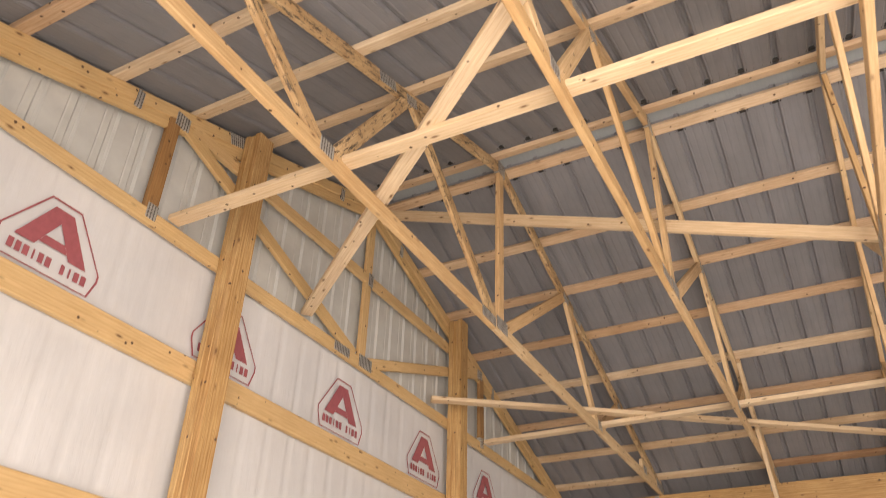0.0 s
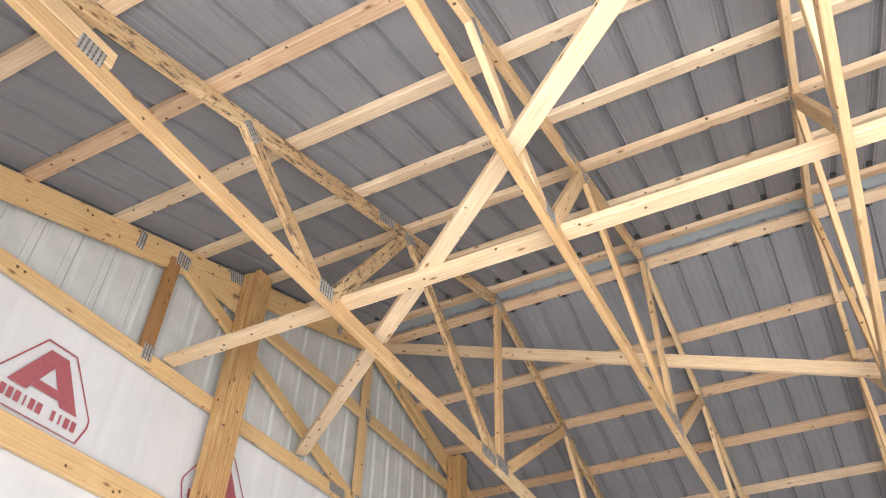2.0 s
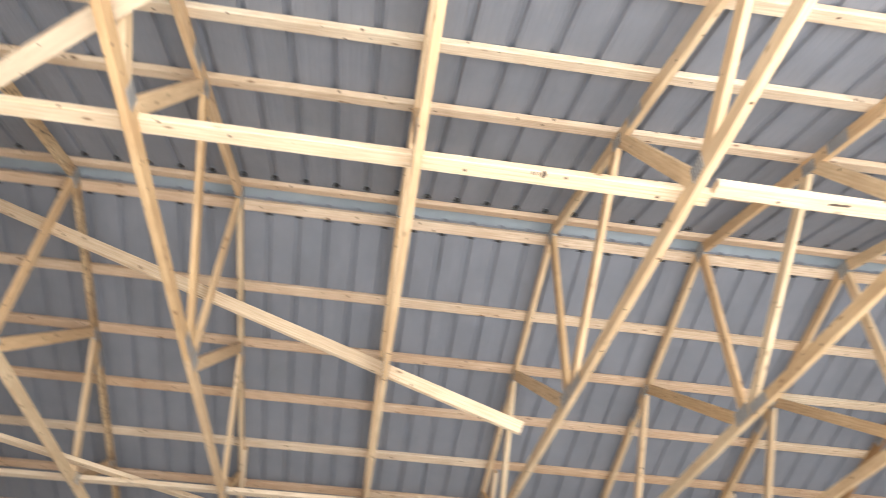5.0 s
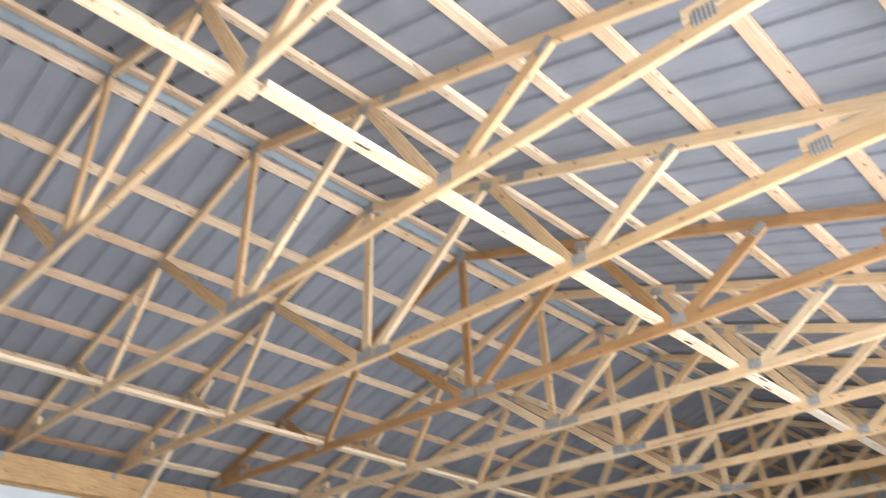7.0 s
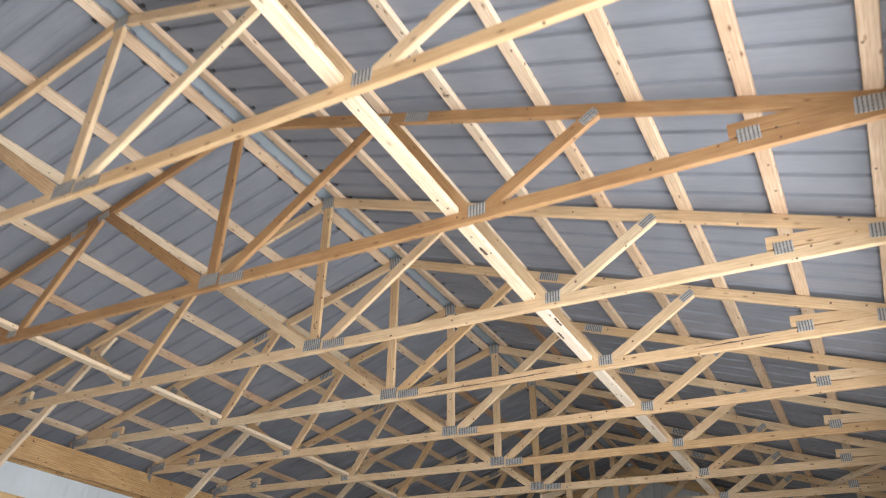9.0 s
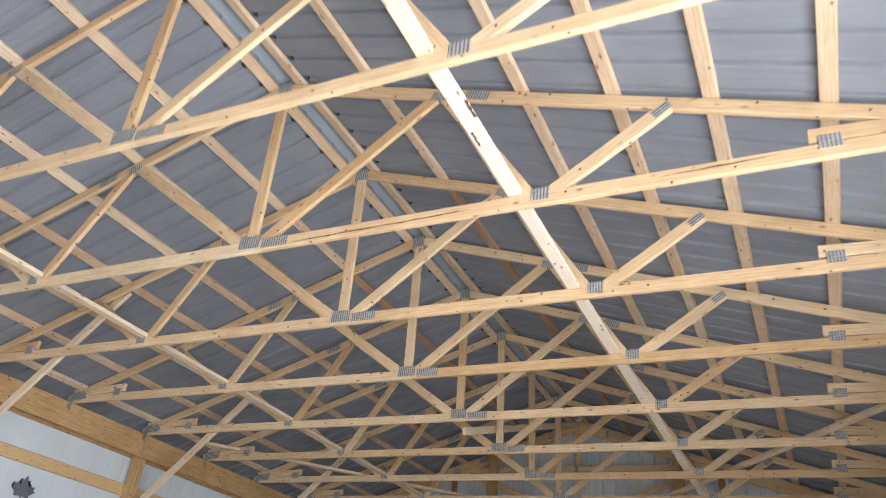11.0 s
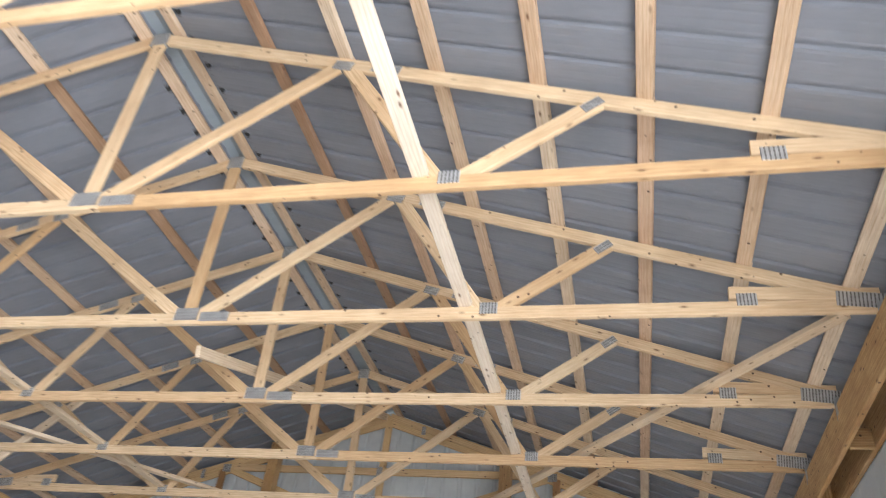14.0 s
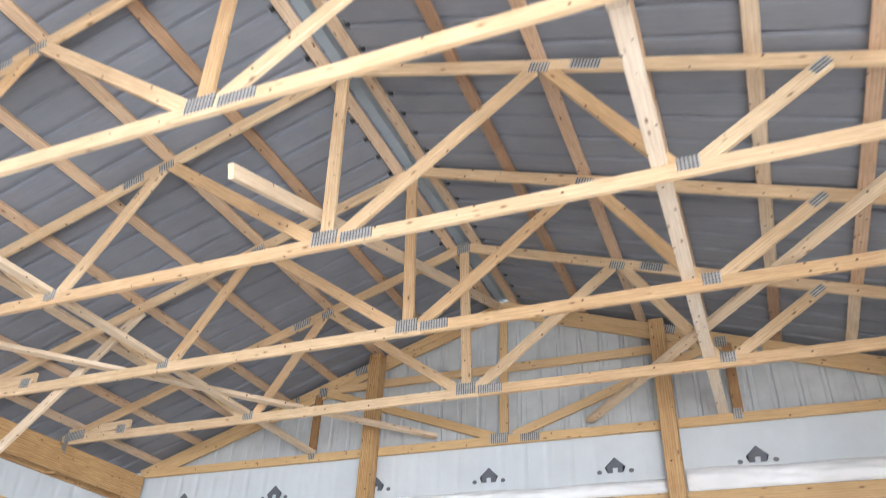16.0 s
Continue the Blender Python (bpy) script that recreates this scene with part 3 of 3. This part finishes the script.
# ---- end walls ----
def end_wall(tag, y, inward):
    o = -inward
    e = thing("wall_" + tag, (0, y + o * 0.075, 0), "white ribbed steel gable end wall", "wall", kind="structure")
    for i in range(11):
        x0 = -4.72 + i * PANEL * 0.945
        w = PANEL * 0.945
        top = max(ztop(x0), ztop(x0 + w)) + ROOF_LIFT - 0.01
        bm = bmesh.new()
        pitch = w / 4
        prof = []
        for k in range(4):
            q = k * pitch
            prof += [(q, 0), (q + 0.075, 0), (q + 0.09, 0.016), (q + 0.115, 0.016), (q + 0.13, 0), (q + 0.165, 0), (q + 0.172, 0.003), (q + 0.179, 0)]
        prof.append((w, 0))
        # each edge of the sheet is cut to the roof slope
        verts = [[bm.verts.new((px, o * pz, 0.0)) for px, pz in prof]]
        tops = [bm.verts.new((px, o * pz, ztop(x0 + px) + ROOF_LIFT + 0.006)) for px, pz in prof]
        for k in range(len(prof) - 1):
            bm.faces.new((verts[0][k], verts[0][k + 1], tops[k + 1], tops[k]))
        bmesh.ops.recalc_face_normals(bm, faces=bm.faces)
        bmesh.ops.solidify(bm, geom=bm.faces[:], thickness=0.0008)
        ob = part("siding_panel", bm, SIDING, e)
        ob.location = (x0, 0, 0)
    for z in (0.35, 1.0, 1.75, 2.51, 3.37 if tag == "south" else 3.40):
        for a, b in ((-4.5, -1.55), (-1.547, 1.55), (1.553, 4.5)):
            gob = board("wall_girt", (a, y + o * 0.02, z), (b, y + o * 0.02, z), D6, TH, GIRT, (0, 1, 0))
            tagged(gob, "yellow pine wall girt", "girt", "wall girts")
    for x in ((-1.50, 1.56) if tag == "south" else (-1.44, 1.59)):
        post(x, y + inward * 0.092, ztop(x) + 0.03, 0.142, 0.138)


end_wall("south", 0.0, 1)
end_wall("north", LEN, -1)
wrap_sheet("house_wrap_south", (-4.62, -0.052), (4.62, -0.052), 0.05, ZB + 0.02, WRAP, "white house wrap printed with red octagons", (0, 1, 0))
wrap_sheet("house_wrap_north", (-4.62, LEN + 0.052), (4.62, LEN + 0.052), 0.05, ZB + 0.02, WRAP_BLUE, "white house wrap printed with grey houses", (0, -1, 0))

# ---- knee braces on the west posts ----
for k in range(2, N, 2):
    kb = board("knee_brace", (-4.43, k * S + 0.055, 3.03), (-2.64, k * S + 0.055, 4.72), D4, TH, BRACE, (0, 1, 0))
    tagged(kb, "pale knee brace from wall post to truss", "brace", "knee braces")


# ---- cut-off stud over the added opening, brace in the north-west corner ----
# unseen header of the added opening, put in to carry the stud
hd = board("side_door_header", (4.52, SIDE0 - 0.005, SIDE_Z - 0.07), (4.52, SIDE1 + 0.02, SIDE_Z - 0.07), D6, TH, PINE, (1, 0, 0))
tagged(hd, "pale header board over the added opening", "beam")
st = board("door_stud", (4.50, 15.74, SIDE_Z), (4.50, 15.74, 3.30), D6, TH, PINE, (0, 1, 0))
tagged(st, "pale cut-off stud standing over the added opening", "stud")
cb = board("corner_brace", (-4.45, 18.30, 2.86), (-4.45, 19.27, 3.70), D6, TH, TREATED, (1, 0, 0))
tagged(cb, "treated diagonal brace in the wall corner", "brace")


# ---- blocks between the double headers ----
for side in (-1, 1):
    for k in range(1, N, 2):
        bk = board("header_block", (side * 4.461, k * S, 3.81), (side * 4.609, k * S, 3.81), D6, TH, TREATED, (0, 1, 0))
        tagged(bk, "short timber block between the double headers", "block", "header blocks")

# ---- prints on the house wrap ----
def flat_shape(name, pts, mat, parent):
    """A thin printed shape in the local XZ plane."""
    bm = bmesh.new()
    f = bm.faces.new([bm.verts.new((x, 0, z)) for x, z in pts])
    bmesh.ops.triangulate(bm, faces=[f])
    return part(name, bm, mat, parent)


def ring_shape(name, pts, thick, mat, parent):
    bm = bmesh.new()
    c = Vector((sum(p[0] for p in pts) / len(pts), sum(p[1] for p in pts) / len(pts)))
    outer = [bm.verts.new((x, 0, z)) for x, z in pts]
    inner = []
    for x, z in pts:
        d = (c - Vector((x, z))).normalized() * thick * 1.25
        inner.append(bm.verts.new((x + d.x, 0, z + d.y)))
    n = len(pts)
    for i in range(n):
        bm.faces.new((outer[i], outer[(i + 1) % n], inner[(i + 1) % n], inner[i]))
    return part(name, bm, mat, parent)


for i in range(7):
    x = 2.62 - (i - 1) * 1.249
    e = thing("wrap_print", (x, -0.036, 3.515), "faded red octagon print on the house wrap", "print", "red octagon prints")
    ring_shape("outline", [(-0.09, 0.375), (0.09, 0.375), (0.285, 0.10), (0.285, 0.06), (0.25, -0.04), (-0.25, -0.04), (-0.285, 0.06), (-0.285, 0.10)], 0.009, RED_INK, e)
    flat_shape("leg", [(-0.055, 0.33), (0.0, 0.33), (0.0, 0.255), (-0.098, 0.085), (-0.205, 0.085)], RED_INK, e)
    flat_shape("leg", [(0.055, 0.33), (0.205, 0.085), (0.098, 0.085), (0.0, 0.255), (0.0, 0.33)], RED_INK, e)
    flat_shape("crossbar", [(-0.082, 0.112), (0.082, 0.112), (0.055, 0.158), (-0.055, 0.158)], RED_INK, e)
    for k, w in enumerate((0.030, 0.028, 0.030, 0.010, 0.028, 0.030, 0.0, 0.022, 0.010, 0.030, 0.030)):
        if w:
            cx = 0.205 - k * 0.041
            flat_shape("print_bar", [(cx - w / 2, 0.005), (cx + w / 2, 0.005), (cx + w / 2, 0.058), (cx - w / 2, 0.058)], RED_INK, e)

for i in range(7):
    x = -0.172 + (i - 3) * 1.222
    e = thing("wrap_print", (x, LEN + 0.034, 3.69), "small dark grey house print on the house wrap", "print", "grey house prints")
    flat_shape("house_shape", [(-0.07, 0.0), (-0.022, 0.0), (-0.022, 0.045), (0.022, 0.045), (0.022, 0.0), (0.07, 0.0), (0.07, 0.055), (0.095, 0.055), (0.0, 0.145), (-0.095, 0.055), (-0.07, 0.055)], GREY_INK, e)
    for sx in (-0.145, 0.145):
        flat_shape("dot", [(sx + 0.024 * math.cos(a), 0.012 + 0.02 * math.sin(a)) for a in [j * math.pi / 5 for j in range(10)]], GREY_INK, e)

for i in range(16):
    y = 15.64 + (i - 13) * 1.15
    e = thing("wrap_print", (-4.642, y, 2.90), "dark grey leaf print over small text lines", "print", "leaf prints")
    e.matrix_basis = pose(-4.642, y, 2.90, 0, 0, 90)
    half = [(0.0, 0.275), (0.028, 0.215), (0.062, 0.228), (0.050, 0.150), (0.082, 0.182), (0.096, 0.160), (0.148, 0.172), (0.128, 0.130), (0.158, 0.112), (0.085, 0.060), (0.094, 0.030), (0.012, 0.040), (0.012, 0.0)]
    flat_shape("leaf", half + [(-x, z) for x, z in reversed(half[1:])], GREY_INK, e)
    for k, w in enumerate((0.052, 0.046, 0.056, 0.050)):
        cx = -0.105 + k * 0.068
        flat_shape("print_bar", [(cx - w / 2, -0.125), (cx + w / 2, -0.125), (cx + w / 2, -0.02), (cx - w / 2, -0.02)], GREY_INK, e)
    for k, w in enumerate((0.30, 0.26, 0.30, 0.22, 0.28, 0.16)):
        flat_shape("print_line", [(-0.15, -0.175 - k * 0.042), (-0.15 + w, -0.175 - k * 0.042), (-0.15 + w, -0.161 - k * 0.042), (-0.15, -0.161 - k * 0.042)], GREY_INK, e)

# ---- loose film hanging on the north wall ----
def film_sheet(x0, x1, z_hi, z_lo):
    bm = bmesh.new()
    nx, nz = int((x1 - x0) / 0.025), 14
    rows = []
    for j in range(nz + 1):
        f = j / nz
        row = []
        for i in range(nx + 1):
            x = x0 + (x1 - x0) * i / nx
            top = z_hi + 0.035 * noise.noise(Vector((x * 1.3, 0, 7.0)))
            z = top + (z_lo - top) * f
            belly = math.sin(f * math.pi) ** 0.6
            d = belly * (0.05 + 0.03 * noise.noise(Vector((x * 2.2, z * 9.0, 1.0))) + 0.016 * noise.noise(Vector((x * 9.0, z * 16.0, 4.0))) + 0.01 * noise.noise(Vector((x * 3.0 + z * 30.0, z * 40.0, 6.0))))
            row.append(bm.verts.new((x, LEN + 0.045 - d, z)))
        rows.append(row)
    for a, b in zip(rows, rows[1:]):
        for i in range(nx):
            bm.faces.new((a[i], a[i + 1], b[i + 1], b[i]))
    for f in bm.faces:
        f.smooth = True
    bmesh.ops.recalc_face_normals(bm, faces=bm.faces)
    return tagged(part("plastic_film", bm, FILM), "loose shiny plastic film sagging on the end wall", "plastic film")


film_sheet(1.67, 4.45, 3.665, 3.472)
film_sheet(-1.36, 1.51, 3.61, 3.472)
